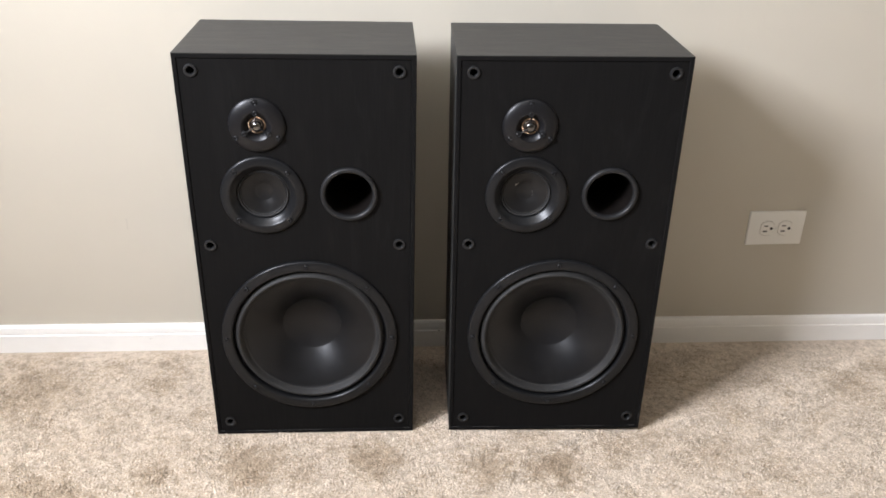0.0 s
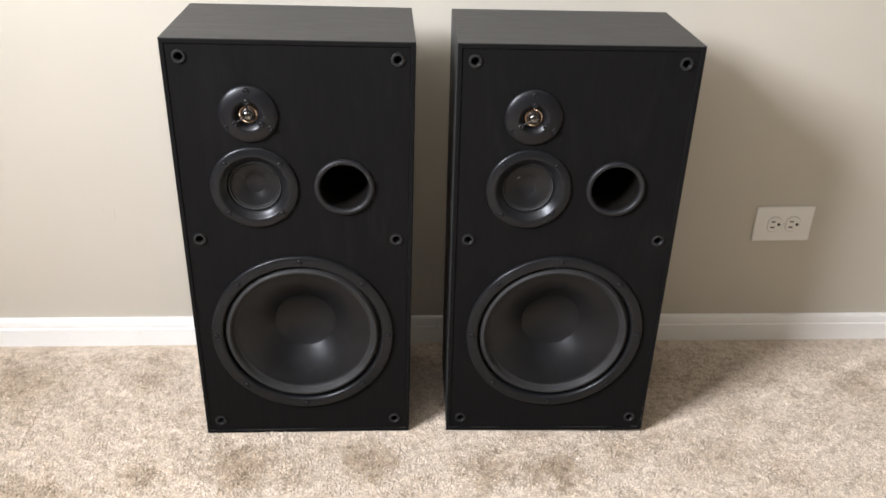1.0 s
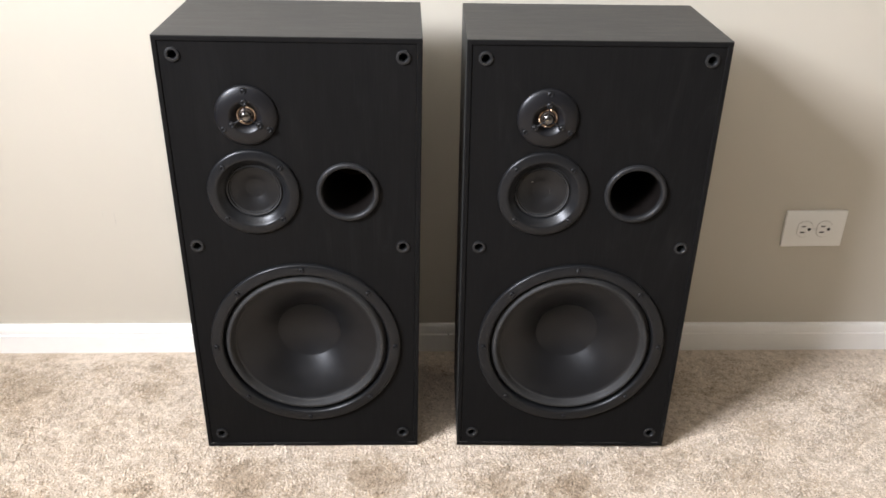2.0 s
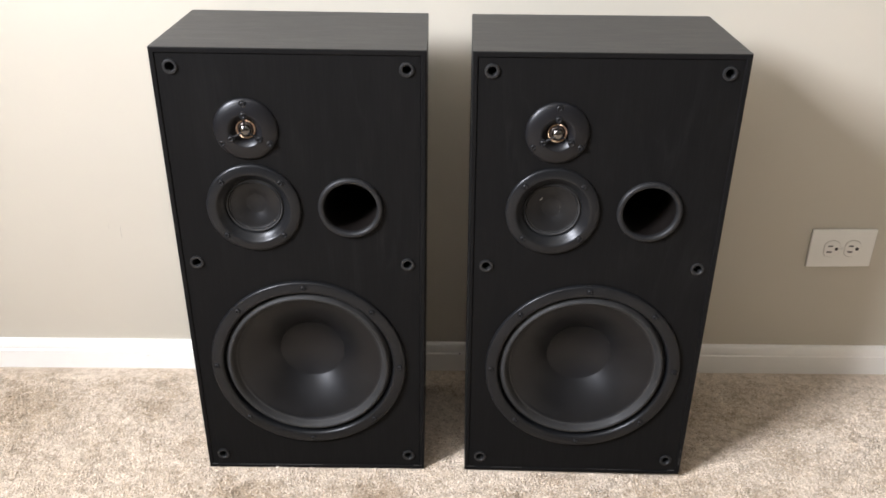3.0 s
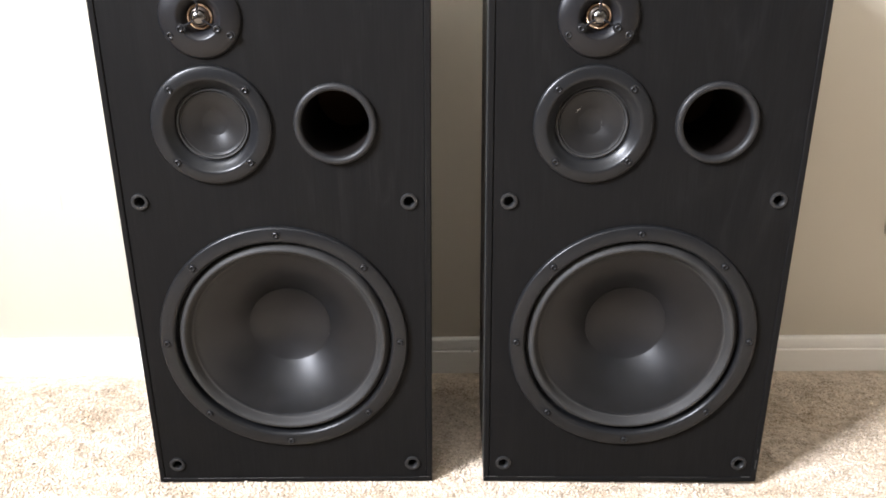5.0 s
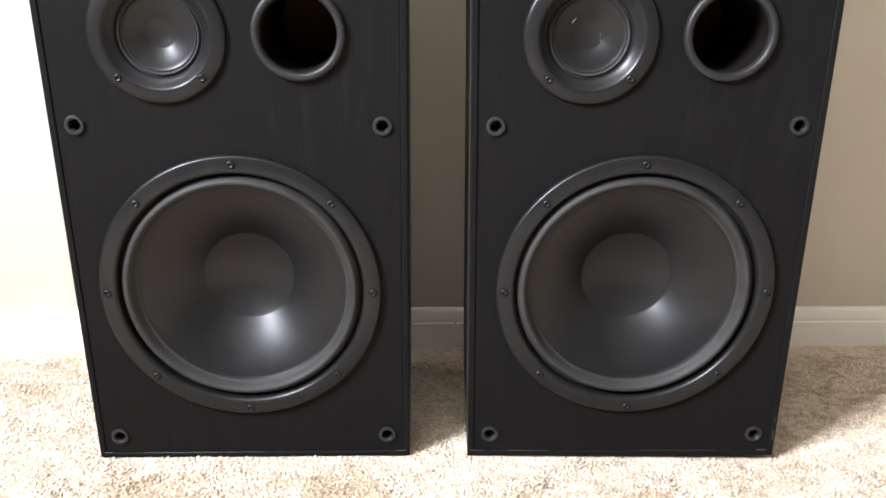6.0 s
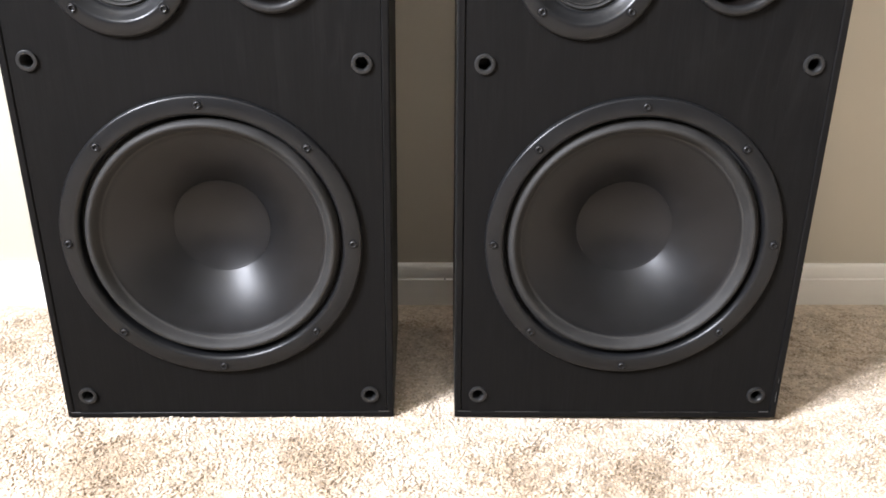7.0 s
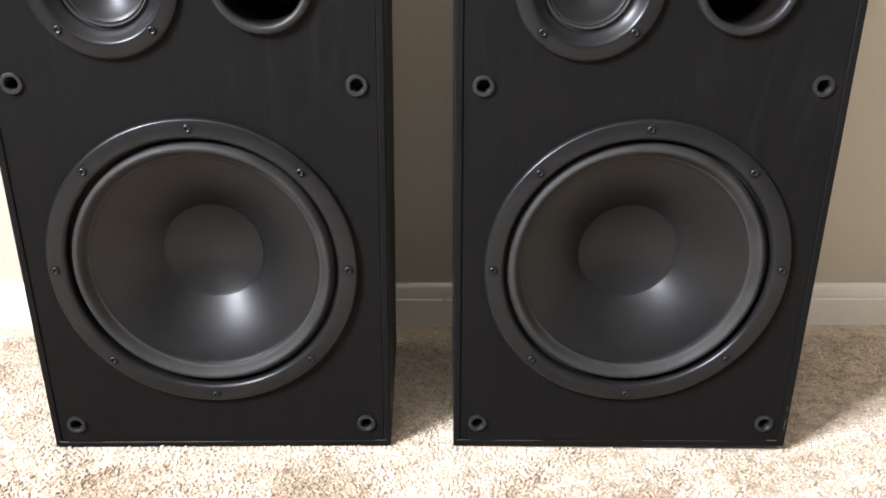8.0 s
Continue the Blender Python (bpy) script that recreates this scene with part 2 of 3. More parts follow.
def arc(r0, y0, r1, y1, rise, steps=8):
    """A bowed profile between two points; rise is towards -y."""
    return [(r0 + (r1 - r0) * k / steps, y0 + (y1 - y0) * k / steps - rise * math.sin(math.pi * k / steps)) for k in range(steps + 1)]


# ---- the room ----
def slab(name, x0, x1, y0, y1, z0, z1, mat):
    return tagged(mesh_object(name, box(bmesh.new(), x0, x1, y0, y1, z0, z1), mat), kind="structure")


tagged(slab("wall_north", ROOM_X0 - 0.12, ROOM_X1 + 0.12, WALL_Y, WALL_Y + 0.12, -0.05, CEIL, WALL_PAINT), "greige matt painted wall behind the loudspeakers", "wall")
# unseen south and west walls take the darker paint, east keeps the lighter
tagged(slab("wall_south", ROOM_X0 - 0.12, ROOM_X1 + 0.12, ROOM_Y0 - 0.12, ROOM_Y0, -0.05, CEIL, LOW_BOUNCE_PAINT), "plain greige painted wall", "wall")
tagged(slab("wall_east", ROOM_X1, ROOM_X1 + 0.12, ROOM_Y0, WALL_Y, -0.05, CEIL, WALL_PAINT), "plain greige painted wall", "wall")


def window_wall():
    bm = bmesh.new()
    a, c = ROOM_X0 - 0.12, ROOM_X0
    box(bm, a, c, ROOM_Y0, WIN_Y0, -0.05, CEIL)
    box(bm, a, c, WIN_Y1, WALL_Y, -0.05, CEIL)
    box(bm, a, c, WIN_Y0, WIN_Y1, -0.05, WIN_Z0)
    box(bm, a, c, WIN_Y0, WIN_Y1, WIN_Z1, CEIL)
    tagged(mesh_object("wall_west", bm, LOW_BOUNCE_PAINT), "greige painted wall with a window opening", "wall", kind="structure")
    bm = bmesh.new()
    w = 0.03
    box(bm, a + 0.01, c - 0.075, WIN_Y0, WIN_Y0 + w, WIN_Z0, WIN_Z1)
    box(bm, a + 0.01, c - 0.075, WIN_Y1 - w, WIN_Y1, WIN_Z0, WIN_Z1)
    box(bm, a + 0.01, c - 0.075, WIN_Y0 + w, WIN_Y1 - w, WIN_Z0, WIN_Z0 + w)
    box(bm, a + 0.01, c - 0.075, WIN_Y0 + w, WIN_Y1 - w, WIN_Z1 - w, WIN_Z1)
    tagged(mesh_object("window_1", bm, TRIM_PAINT), "white painted window frame letting in daylight", "window", kind="structure")


window_wall()
tagged(slab("ceiling", ROOM_X0 - 0.12, ROOM_X1 + 0.12, ROOM_Y0 - 0.12, WALL_Y + 0.12, CEIL, CEIL + 0.1, CEIL_PAINT), "plain unseen ceiling, toned down to bounce less light", "ceiling")


def baseboard():
    """Low white board with a moulded upper band."""
    prof = [(0.0, -0.02), (-0.0115, -0.02), (-0.0115, 0.0355), (-0.0100, 0.0368), (-0.0093, 0.0372), (-0.0093, 0.0392),
            (-0.0100, 0.0400), (-0.0098, 0.0440), (-0.0091, 0.0500), (-0.0081, 0.0545), (-0.0062, 0.0568), (-0.0030, 0.0576), (0.0, 0.0577)]
    bm = bmesh.new()
    ends = []
    for x in (ROOM_X0, ROOM_X1):
        ends.append([bm.verts.new((x, WALL_Y + y, z)) for y, z in prof])
    for k in range(len(prof) - 1):
        bm.faces.new((ends[0][k], ends[1][k], ends[1][k + 1], ends[0][k + 1]))
    bm.faces.new(ends[0])
    bm.faces.new(ends[1][::-1])
    board = tagged(mesh_object("baseboard", bm, TRIM_PAINT), "white painted moulded baseboard with small scuffs", "baseboard", kind="structure")
    for x, long, z in ((0.650, 0.030, -0.0053), (0.812, 0.010, -0.0053), (0.870, 0.005, -0.0053), (0.150, 0.003, 0.0368)):
        bm = bmesh.new()
        box(bm, x - long / 2, x + long / 2, WALL_Y - 0.0122, WALL_Y - 0.0110, z - 0.0007, z + 0.0007, 0.0003, 1)
        part("dark_gap", bm, DARK_SLOT, board, "dark speck along the baseboard", smooth=False)


baseboard()


def wall_scuffs():
    bm = bmesh.new()
    box(bm, -0.4809, -0.4803, WALL_Y - 0.0002, WALL_Y + 0.0005, 0.2780, 0.3010)
    box(bm, -0.5022, -0.5018, WALL_Y - 0.0002, WALL_Y + 0.0005, 0.2950, 0.3060)
    tagged(mesh_object("wall_scuff", bm, SCUFF_SEAM_SHADE), "faint thin scratches on the wall paint", "scuff", kind="structure")


wall_scuffs()
slab_floor = slab("floor", ROOM_X0 - 0.12, ROOM_X1 + 0.12, ROOM_Y0 - 0.12, WALL_Y, -0.06, -0.0046, CARPET_BASE)
tagged(slab_floor, "beige carpeted floor", "floor")

# ---- loudspeakers ----
WIDE, TALL, DEEP = 0.361, 0.7065, 0.226
TWEETER, MIDRANGE, WOOFER_AT, PORT_AT = (-0.0637, 0.5962), (-0.0628, 0.4790), (-0.0010, 0.2085), (0.0740, 0.4808)
SOCKETS = [(sx * 0.1545, z) for z in (0.6810, 0.3900, 0.0250) for sx in (-1, 1)]
FACE, FOOT = 0.0012, -0.0050


def circle_loop(bm, cx, cz, r, y, segs):
    vs = [bm.verts.new((cx + r * math.cos(2 * math.pi * k / segs), y, cz + r * math.sin(2 * math.pi * k / segs))) for k in range(segs)]
    return [bm.edges.new((vs[k], vs[(k + 1) % segs])) for k in range(segs)]


def cabinet_mesh():
    """Four mitred panels and a back, open at the front, with eased front edges."""
    bm = bmesh.new()
    w, t = WIDE / 2, 0.0075
    e = 0.0016
    # rings of a square tube from the outside back, over the front edge, to the inside
    steps = [(0.0, DEEP - 0.001), (0.0, e), (e * 0.3, e * 0.3), (e, 0.0), (t - e * 0.6, 0.0), (t, e * 0.6), (t, 0.030)]
    rings = []
    for inset, y in steps:
        x, z0, z1 = w - inset, FOOT + inset, TALL - inset
        rings.append([bm.verts.new(p) for p in ((-x, y, z0), (x, y, z0), (x, y, z1), (-x, y, z1))])
    for a, c in zip(rings, rings[1:]):
        for k in range(4):
            j = (k + 1) % 4
            bm.faces.new((a[k], a[j], c[j], c[k]))
    back = [bm.verts.new(p) for p in ((-w + 0.002, DEEP, FOOT + 0.002), (w - 0.002, DEEP, FOOT + 0.002), (w - 0.002, DEEP, TALL - 0.002), (-w + 0.002, DEEP, TALL - 0.002))]
    for k in range(4):
        j = (k + 1) % 4
        bm.faces.new((rings[0][k], rings[0][j], back[j], back[k]))
    bm.faces.new(back)
    return bm


def baffle_mesh():
    """Front panel with round cut-outs for the drivers, the port and the grille sockets."""
    bm = bmesh.new()
    g = 0.0075 + 0.0006
    x, z0, z1 = WIDE / 2 - g, FOOT + g, TALL - g
    corners = [bm.verts.new(p) for p in ((-x, FACE, z0), (x, FACE, z0), (x, FACE, z1), (-x, FACE, z1))]
    edges = [bm.edges.new((corners[k], corners[(k + 1) % 4])) for k in range(4)]
    for (cx, cz), r, segs in [(WOOFER_AT, 0.140, 72), (MIDRANGE, 0.058, 48), (TWEETER, 0.036, 40), (PORT_AT, 0.0415, 48)]:
        edges += circle_loop(bm, cx, cz, r, FACE, segs)
    for cx, cz in SOCKETS:
        edges += circle_loop(bm, cx, cz, 0.0075, FACE, 20)
    bmesh.ops.triangle_fill(bm, use_beauty=True, use_dissolve=False, edges=edges)
    rim = [e for e in bm.edges if len(e.link_faces) == 1]
    out = bmesh.ops.extrude_edge_only(bm, edges=rim)
    for v in out["geom"]:
        if isinstance(v, bmesh.types.BMVert):
            v.co.y += 0.018
    return bm


def screw_mesh():
    return lathe([(0.0, -0.0004), (0.0017, -0.0004), (0.0019, -0.0014), (0.0026, -0.0018), (0.0034, -0.0014), (0.0039, -0.0004), (0.0040, 0.0001), (0.0053, -0.0002), (0.0054, 0.0016)], 20)


def midrange_depth(r):
    """How far the midrange cone lies behind the panel at a radius: a flared cone, then a shallow dished cap."""
    if r > 0.0140:
        s = (0.0350 - r) / 0.0210
        return 0.0088 + 0.0082 * (0.70 * s + 0.30 * s * s)
    return 0.0167 + 0.0024 * (1 - (r / 0.0140) ** 2)


def build_loudspeaker():
    top = new("loudspeaker")
    shell = part("cabinet", cabinet_mesh(), VINYL_SIDE_LIT, top, "black ash vinyl cabinet shell", smooth=False)
    shell.data.materials.append(VINYL_FRONT_DARK)
    # faces of the front lip take the darker copy of the vinyl
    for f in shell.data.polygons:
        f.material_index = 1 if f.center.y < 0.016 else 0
    part("baffle", baffle_mesh(), VINYL_FRONT_DARK, top, "black woodgrain front panel", smooth=False)
    first_screw = None

    def screws(parent, spots):
        nonlocal first_screw
        for x, y, z in spots:
            if first_screw is None:
                first_screw = part("screw", screw_mesh(), SCREW, parent, "small dark steel screw")
                first_screw.matrix_local = pose(x, y, z)
                # black outer ring and centre paint the shade of a recess and socket
                first_screw.data.materials.append(GASKET_RECESS_SHADE)
                for f in first_screw.data.polygons:
                    rad = math.hypot(f.center.x, f.center.z)
                    f.material_index = 1 if rad > 0.0040 or rad < 0.0018 else 0
            else:
                tagged(again(first_screw, parent, x, y, z, random.uniform(0, 90)), "small dark steel screw")

    # grille sockets
    sock = None
    for cx, cz in SOCKETS:
        if sock is None:
            prof = [(0.0, 0.028), (0.0057, 0.028), (0.0058, 0.0004), (0.0061, -0.0006), (0.0066, -0.0012), (0.0088, -0.0015), (0.0096, -0.0011), (0.0100, 0.0), (0.0100, FACE + 0.0004)]
            sock = part("grille_socket", lathe(prof, 48, lobes=(0.0059, 0.06, 5)), SOCKET, top, "grey rubber grille socket")
            sock.matrix_local = pose(cx, 0, cz)
        else:
            tagged(again(sock, top, cx, 0, cz), "grey rubber grille socket")

    # woofer
    cx, cz = WOOFER_AT
    prof = [(0.1515, FACE + 0.0003), (0.1514, -0.0022), (0.1504, -0.0040), (0.1488, -0.0048), (0.1362, -0.0056), (0.1350, -0.0054), (0.1335, -0.0042), (0.1321, -0.0024), (0.1318, 0.004), (0.1316, 0.012)]
    woofer = part("woofer", lathe(prof, 128, cx, cz), BASKET, top, "large round woofer in a black basket ring")
    part("gasket", lathe([(0.1317, 0.007), (0.1285, 0.0075), (0.1260, 0.009)], 96, cx, cz), GASKET_RECESS_SHADE, woofer, "dark recessed gasket")
    roll = [(0.1290, 0.0085), (0.1288, 0.0035)] + arc(0.1286, 0.0028, 0.1153, 0.0044, 0.0078, 14) + [(0.1147, 0.0052), (0.1129, 0.0060)]
    part("surround", lathe(roll, 128, cx, cz), RUBBER, woofer, "grey rubber half-roll surround")
    cone = [(0.1137, 0.0057), (0.1129, 0.0060), (0.1121, 0.0068)]
    for k in range(1, 19):
        s = k / 18
        cone.append((0.1121 + (0.0500 - 0.1121) * s, 0.0068 + 0.0390 * (0.66 * s + 0.34 * s * s)))
    part("cone", lathe(cone, 128, cx, cz), CONE, woofer, "smooth black woofer cone")
    cap = [(0.0512, 0.0447), (0.0511, 0.0441), (0.0506, 0.0442), (0.0500, 0.0447)] + [(0.0494 * (1 - k / 10), 0.0450 + 0.0125 * (1 - (1 - k / 10) ** 2)) for k in range(11)]
    part("dust_cap", lathe(cap, 96, cx, cz), CONE, woofer, "shallow dished dust cap")
    screws(woofer, [(cx + 0.1425 * math.sin(k * math.pi / 4), -0.0056, cz + 0.1425 * math.cos(k * math.pi / 4)) for k in range(8)])

    # midrange
    cx, cz = MIDRANGE
    prof = [(0.0668, FACE + 0.0003), (0.0667, -0.0014), (0.0658, -0.0027), (0.0640, -0.0036), (0.0600, -0.0046), (0.0560, -0.0051), (0.0535, -0.0052), (0.0520, -0.0046), (0.0506, -0.0032), (0.0480, -0.0003), (0.0450, 0.0026), (0.0428, 0.0042), (0.0418, 0.0060), (0.0414, 0.0080)]
    mid = part("midrange_driver", lathe(prof, 96, cx, cz), BASKET, top, "round midrange driver in a black frame")
    part("surround", lathe([(0.0415, 0.0075), (0.0408, 0.0078)] + arc(0.0404, 0.0074, 0.0374, 0.0076, 0.0022, 8) + [(0.0369, 0.0086)] + arc(0.0366, 0.0082, 0.0352, 0.0086, 0.0009, 5), 80, cx, cz), RUBBER, mid, "thin ribbed surround")
    mc = [(0.0354, 0.0082)]
    for k in range(1, 26):
        r = 0.0350 * (1 - k / 25)
        mc.append((r, midrange_depth(r)))
    part("cone", lathe(mc, 80, cx, cz), MID_CONE, mid, "dished black midrange cone")
    screws(mid, [(cx + 0.0575 * math.sin(a), -0.0050, cz + 0.0575 * math.cos(a)) for a in (math.pi / 4 + k * math.pi / 2 for k in range(4))])

    # tweeter
    cx, cz = TWEETER
    prof = [(0.0437, FACE + 0.0003), (0.0436, -0.0003), (0.0430, -0.0013), (0.0415, -0.0026), (0.0390, -0.0040), (0.0350, -0.0056), (0.0300, -0.0069), (0.0250, -0.0077), (0.0232, -0.0079), (0.0225, -0.0076), (0.0212, -0.0066), (0.0190, -0.0046), (0.0165, -0.0018), (0.0148, 0.0010), (0.0138, 0.0032)]
    tw = part("tweeter", lathe(prof, 80, cx, cz), FACEPLATE, top, "round tweeter with a satin black faceplate")
    dome = [(0.0135, 0.0028), (0.0110, 0.0030)] + [(0.0108 * math.cos(k / 7 * math.pi / 2), 0.0030 - 0.0040 * math.sin(k / 7 * math.pi / 2)) for k in range(7)] + [(0.0, -0.0010)]
    part("dome", lathe(dome, 48, cx, cz), DOME, tw, "bronze coloured film dome")
    ring = bmesh.new()
    turns, sides = 144, 8
    loops = []
    for k in range(turns):
        t = 2 * math.pi * k / turns
        fat = 0.00125 + 0.00035 * math.cos(36 * t)
        loops.append([ring.verts.new((cx + (0.0122 + fat * math.cos(a)) * math.cos(t), 0.0012 + fat * math.sin(a), cz + (0.0122 + fat * math.cos(a)) * math.sin(t)))
                      for a in (2 * math.pi * j / sides for j in range(sides))])
    for k in range(turns):
        for j in range(sides):
            i = (j + 1) % sides
            ring.faces.new((loops[k][j], loops[k][i], loops[(k + 1) % turns][i], loops[(k + 1) % turns][j]))
    part("winding_ring", ring, COPPER, tw, "copper coloured ring")
    ball = bmesh.new()
    bmesh.ops.create_uvsphere(ball, u_segments=28, v_segments=16, radius=0.0082, matrix=Matrix.Translation((cx, -0.0030, cz)) @ Matrix.Diagonal((1, 0.7, 1, 1)))
    part("phase_plug", ball, CHROME, tw, "glossy dark metal phase plug")
    for k in range(3):
        a = 2 * math.pi * k / 3
        bm = bmesh.new()
        box(bm, -0.0010, 0.0010, -0.0078, -0.0050, 0.0045, 0.0222, 0.0005, 1)
        bmesh.ops.create_cone(bm, cap_ends=True, segments=16, radius1=0.0034, radius2=0.0034, depth=0.0024, matrix=Matrix.Translation((0, -0.0070, 0.0222)) @ Matrix.Rotation(math.pi / 2, 4, "X"))
        bm.transform(Matrix.Translation((cx, 0, cz)) @ Matrix.Rotation(a, 4, "Y"))
        part("support_arm", bm, FACEPLATE, tw, "thin black arm holding the phase plug", smooth=False)
    for rad, y in ((0.0365, -0.0050), (0.0222, -0.0083)):
        screws(tw, [(cx + rad * math.sin(k * 2 * math.pi / 3), y, cz + rad * math.cos(k * 2 * math.pi / 3)) for k in range(3)])

    # bass port
    cx, cz = PORT_AT
    flare = [(0.0462, FACE + 0.0003), (0.0461, -0.0012), (0.0453, -0.0034), (0.0438, -0.0046), (0.0418, -0.0050), (0.0398, -0.0045), (0.0384, -0.0032), (0.0376, -0.0008), (0.0374, 0.0030)]
    port = part("bass_port", lathe(flare, 80, cx, cz), PORT, top, "round bass port with a rolled black rim")
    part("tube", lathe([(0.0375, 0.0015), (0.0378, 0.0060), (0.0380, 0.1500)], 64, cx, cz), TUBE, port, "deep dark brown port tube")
    part("damping", lathe([(0.0380, 0.1500), (0.030, 0.1505), (0.0, 0.1510)], 48, cx, cz), BACK_BOARD, port, "brown board deep in the port")
    return top


speaker = build_loudspeaker()
speaker.matrix_world = pose(-0.0995, 1.2279, 0.0003, 1.0, -0.34, -0.68)
tagged(speaker, "black ash three-way loudspeaker without grille, on the carpet beside its twin", "loudspeaker", "pair of loudspeakers")
twin = copy_thing(speaker, pose(0.3294, 1.2165, 0.0050, 1.0, -1.0, -2.49))
for piece in twin.children:
    if piece.name.startswith("woofer"):
        piece.location.x += 0.0015  # mounted a little off centre
tagged(twin, "black ash three-way loudspeaker with scratched midrange, near the outlet", "loudspeaker", "pair of loudspeakers")


def scuffs(top, marks, mat, label):
    """Thin raised slivers where the finish is worn: x, z, length along, height, and the y of the face."""
    for x, z, lx, lz, y in marks:
        bm = bmesh.new()
        box(bm, x - lx / 2, x + lx / 2, y - 0.0002, y + 0.0004, z - lz / 2, z + lz / 2, 0.00015, 1)
        part("scuff_mark", bm, mat, top, label, smooth=False)


scuffs(twin, [(0.1770, 0.0230, 0.0008, 0.0140, 0.0), (0.1768, 0.0440, 0.0006, 0.0060, 0.0), (0.1660, 0.0032, 0.0110, 0.0009, 0.0)], WEAR, "pale worn streak on the cabinet edge")
scuffs(twin, [(-0.1700, 0.0030, 0.0160, 0.0008, 0.0), (-0.1100, 0.0026, 0.0500, 0.0005, 0.0), (0.0700, 0.0026, 0.0900, 0.0004, 0.0)], RUBBED, "rubbed line on the cabinet edge")
scuffs(speaker, [(0.1700, 0.0030, 0.0130, 0.0009, 0.0), (-0.1710, 0.0032, 0.0100, 0.0009, 0.0), (-0.0600, 0.0026, 0.1400, 0.0005, 0.0)], RUBBED, "rubbed line on the cabinet edge")


def cone_scratches():
    cx, cz = MIDRANGE
    for ang, rad, length, w in ((2.40, 0.0210, 0.0072, 0.00042), (-0.05, 0.0120, 0.0060, 0.0003), (-0.45, 0.0135, 0.0040, 0.0003)):
        bm = bmesh.new()
        n = 7
        lo, hi = [], []
        for k in range(n):
            a = ang + (k / (n - 1) - 0.5) * length / rad
            taper = w * math.sin(math.pi * (k + 0.4) / n)
            for out, rr in ((lo, rad - taper), (hi, rad + taper)):
                y = midrange_depth(rr) - 0.0004
                out.append(bm.verts.new((cx + rr * math.cos(a), y, cz + rr * math.sin(a))))
        for k in range(n - 1):
            bm.faces.new((lo[k], lo[k + 1], hi[k + 1], hi[k]))
        part("scratch", bm, SCRATCH if w > 0.0004 else WEAR, twin, "pale curved scratch on the midrange cone", smooth=False)


cone_scratches()


# ---- wall outlet ----
def outlet():
    top = new("electrical_outlet")
    w, h = 0.0610, 0.0388
    bm = box(bmesh.new(), -w, w, -0.0055, 0.0, -h, h, 0.0022, 3)
    part("cover_plate", bm, IVORY, top, "ivory plastic cover plate", smooth=True)
    for sx in (-1, 1):
        bm = bmesh.new()
        n = 40
        ring = []
        for k in range(n):
            a = 2 * math.pi * k / n
            ring.append((max(-0.0145, min(0.0145, 0.0172 * math.cos(a))), 0.0172 * math.sin(a)))
        lo = [bm.verts.new((x, -0.0050, z)) for x, z in ring]
        hi = [bm.verts.new((x * 0.97, -0.0072, z * 0.97)) for x, z in ring]
        for k in range(n):
            j = (k + 1) % n
            bm.faces.new((lo[k], lo[j], hi[j], hi[k]))
        bm.faces.new(hi)
        face = part("receptacle", bm, IVORY, top, "ivory receptacle face with slots", smooth=False)
        face.matrix_local = pose(sx * 0.0195, 0, 0)
        # flat darker ring paints the seam's shade round the receptacle
        rim = bmesh.new()
        inner = [rim.verts.new((x * 0.98, -0.0059, z * 0.98)) for x, z in ring]
        outer = [rim.verts.new((x * 1.035, -0.0058, z * 1.035)) for x, z in ring]
        for k in range(n):
            j = (k + 1) % n
            rim.faces.new((inner[k], inner[j], outer[j], outer[k]))
        part("seam", rim, SCUFF_SEAM_SHADE, face, "thin shadowed seam round the receptacle", smooth=False)
        slots = bmesh.new()
        box(slots, -0.0078, 0.0005, -0.0076, -0.0060, 0.0048, 0.0074)
        box(slots, -0.0088, 0.0005, -0.0076, -0.0060, -0.0076, -0.0048)
        part("slots", slots, DARK_SLOT, face, "dark contact slots", smooth=False)
        part("earth_hole", lathe([(0.0033, -0.0062), (0.0033, -0.0076), (0.0, -0.0076)], 18, 0.0085, 0.0), DARK_SLOT, face, "round dark earth hole")
    part("screw", lathe([(0.0032, -0.0050), (0.0030, -0.0064), (0.0, -0.0068)], 18), SHELL_STEEL, top, "ivory painted plate screw")
    top.matrix_world = pose(0.8618, WALL_Y, 0.2767, 0, -1.0, 0)
    tagged(top, "ivory duplex electrical outlet mounted sideways on the wall", "outlet")


outlet()


# ---- carpet pile ----
FOLD = (-0.596, 1.19, 1.31)  # x, and from y to y


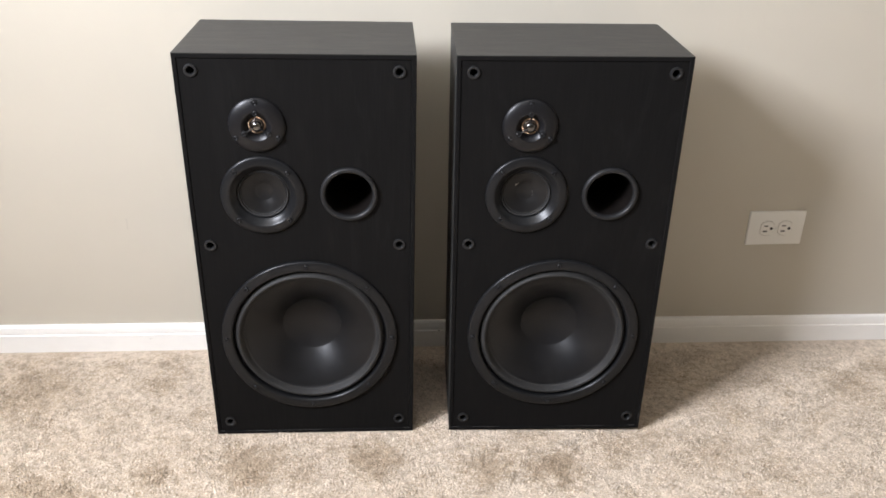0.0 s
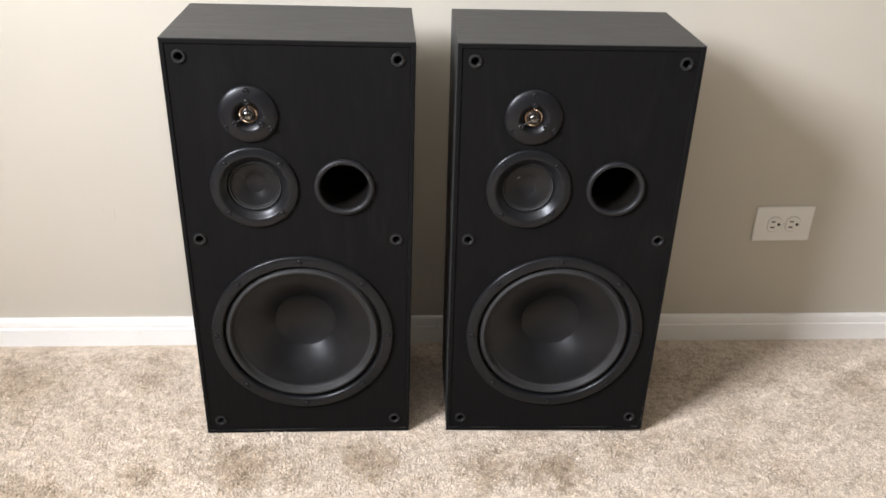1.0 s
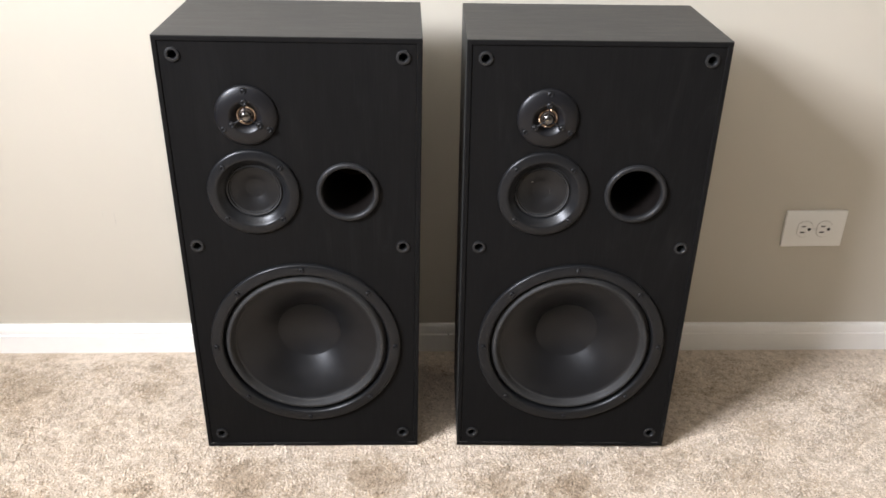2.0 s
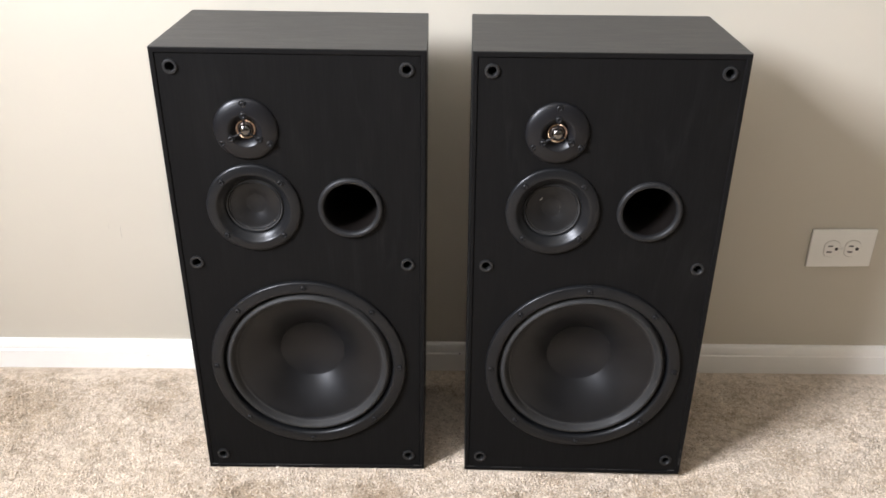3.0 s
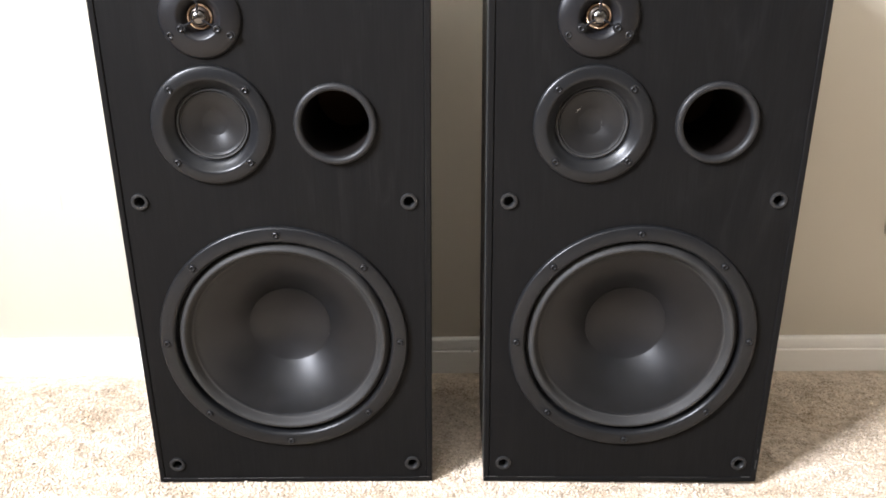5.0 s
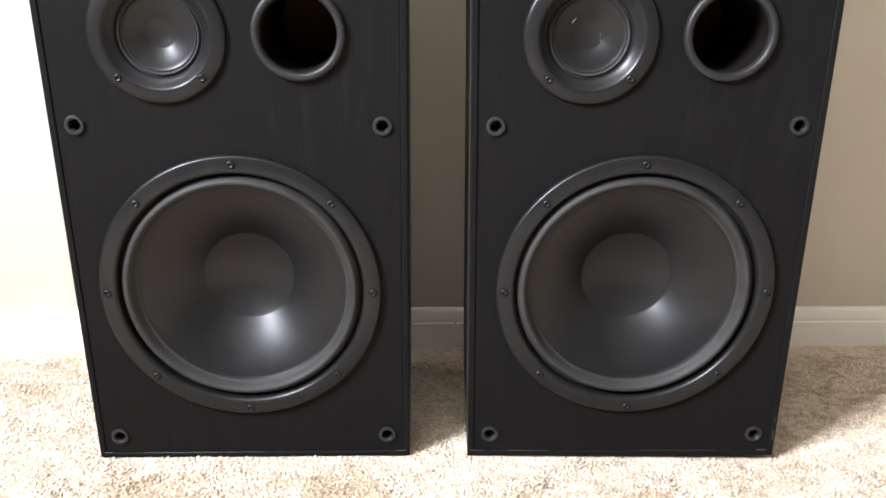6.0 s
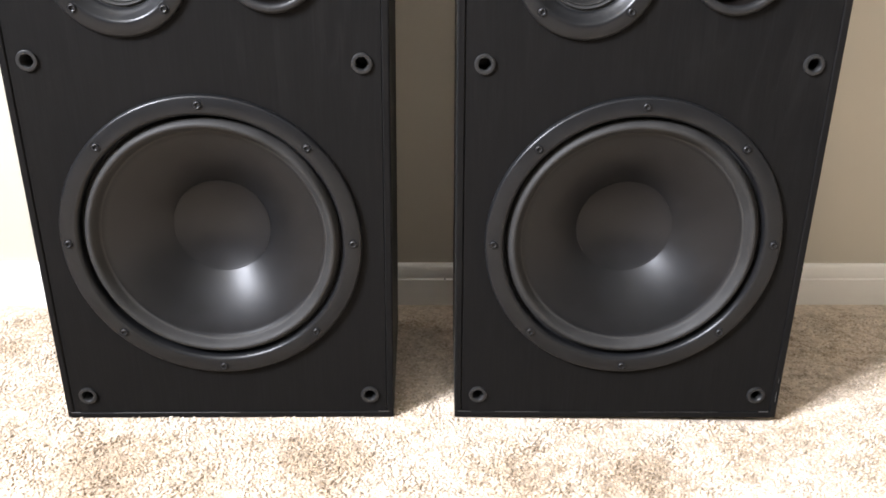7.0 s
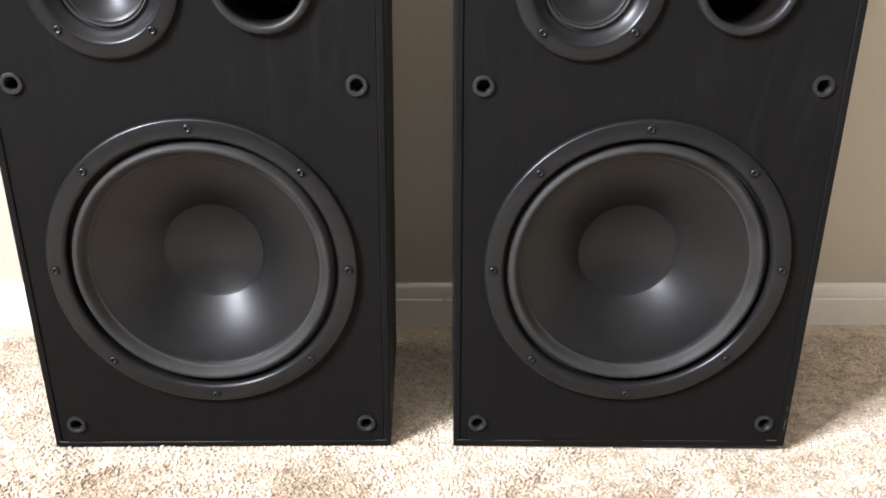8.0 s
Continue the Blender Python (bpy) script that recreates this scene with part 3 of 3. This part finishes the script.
def carpet_pile():
    rng = np.random.default_rng(7)
    step = 0.0031
    xs = np.arange(-1.02, 1.36, step)
    ys = np.arange(0.98, 1.5135, step)
    gx, gy = np.meshgrid(xs, ys)
    px = gx.ravel() + rng.uniform(-0.95, 0.95, gx.size) * step
    py = np.minimum(gy.ravel() + rng.uniform(-0.95, 0.95, gx.size) * step, 1.5125)
    keep = np.ones(px.size, bool)
    for (sx, sy, yaw) in ((-0.0995, 1.2279, -0.68), (0.3294, 1.2165, -2.49)):
        c, s = math.cos(radians(-yaw)), math.sin(radians(-yaw))
        u = c * (px - sx) - s * (py - sy)
        v = s * (px - sx) + c * (py - sy)
        keep &= ~((np.abs(u) < WIDE / 2 - 0.001) & (v > 0.001) & (v < DEEP - 0.001))
    edge = np.minimum.reduce([px + 1.02, 1.36 - px, py - 0.98])
    keep &= rng.uniform(0, 1, px.size) < np.clip(edge / 0.08, 0.0, 1.0) ** 0.7
    px, py = px[keep], py[keep]
    n = px.size
    # slow swirls of the nap
    wave = np.zeros(n)
    swirl = np.zeros(n)
    for k in range(9):
        f = rng.uniform(20, 95, 2) * rng.choice([-1, 1], 2)
        wave += np.sin(px * f[0] + py * f[1] + rng.uniform(0, 6.28)) / 3
        f = rng.uniform(25, 120, 2) * rng.choice([-1, 1], 2)
        swirl += np.sin(px * f[0] + py * f[1] + rng.uniform(0, 6.28)) / 3
    lean_dir = swirl * 1.3 + rng.normal(0, 0.75, n) - 1.2
    lean = np.clip(0.0030 + 0.0009 * wave + rng.normal(0, 0.0010, n), 0.0006, 0.0052)
    height = 0.0052 + 0.0005 * wave + rng.normal(0, 0.0006, n)
    # an old fold where the backing was bent: the nap stands up along it
    fold = px - FOLD[0] - 0.002 * np.sin((py - FOLD[1]) * 110)
    on_fold = np.clip(1.6 - np.abs(fold) / 0.0022, 0, 1) * (py > FOLD[1]) * (py < FOLD[2])
    height += 0.0026 * on_fold
    lean *= 1 - 0.6 * on_fold
    dx, dy = np.cos(lean_dir) * lean, np.sin(lean_dir) * lean
    height -= 0.0026 * np.clip((py - 1.465) / 0.04, 0, 1)
    radius = rng.uniform(0.0013, 0.0021, n)
    twist = rng.uniform(0, 6.28, n)
    verts = np.zeros((n, 9, 3))
    for ring, (h, out, r) in enumerate(((0.0, 0.0, 1.0), (0.80, 0.8, 1.05))):
        for k in range(4):
            a = twist + k * math.pi / 2 + ring * 0.5
            verts[:, ring * 4 + k, 0] = px + dx * out + np.cos(a) * radius * r
            verts[:, ring * 4 + k, 1] = np.minimum(py + dy * out + np.sin(a) * radius * r, 1.5132)
            verts[:, ring * 4 + k, 2] = -0.0081 + height * h
    verts[:, 8, 0], verts[:, 8, 1], verts[:, 8, 2] = px + dx * 1.25, np.minimum(py + dy * 1.25, 1.5132), -0.0081 + height
    quads = [(k, (k + 1) % 4, 4 + (k + 1) % 4, 4 + k) for k in range(4)]
    tris = [(4 + k, 4 + (k + 1) % 4, 8) for k in range(4)]
    base = np.arange(n)[:, None] * 9
    loops = np.concatenate([base + np.array(quads).ravel()[None], base + np.array(tris).ravel()[None]], axis=1).ravel()
    sizes = np.tile(np.array([4] * 4 + [3] * 4), n)
    starts = np.concatenate([[0], np.cumsum(sizes)[:-1]])
    me = bpy.data.meshes.new("carpet_pile")
    me.vertices.add(n * 9)
    me.vertices.foreach_set("co", verts.ravel())
    me.loops.add(loops.size)
    me.loops.foreach_set("vertex_index", loops.astype(np.int32))
    me.polygons.add(sizes.size)
    me.polygons.foreach_set("loop_start", starts.astype(np.int32))
    me.polygons.foreach_set("use_smooth", np.ones(sizes.size, bool))
    me.update(calc_edges=True)
    me.validate()
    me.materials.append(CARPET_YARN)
    tagged(new("carpet_pile", me), "beige cut-pile carpet with darker brushed patches", "carpet", kind="stuff")


carpet_pile()
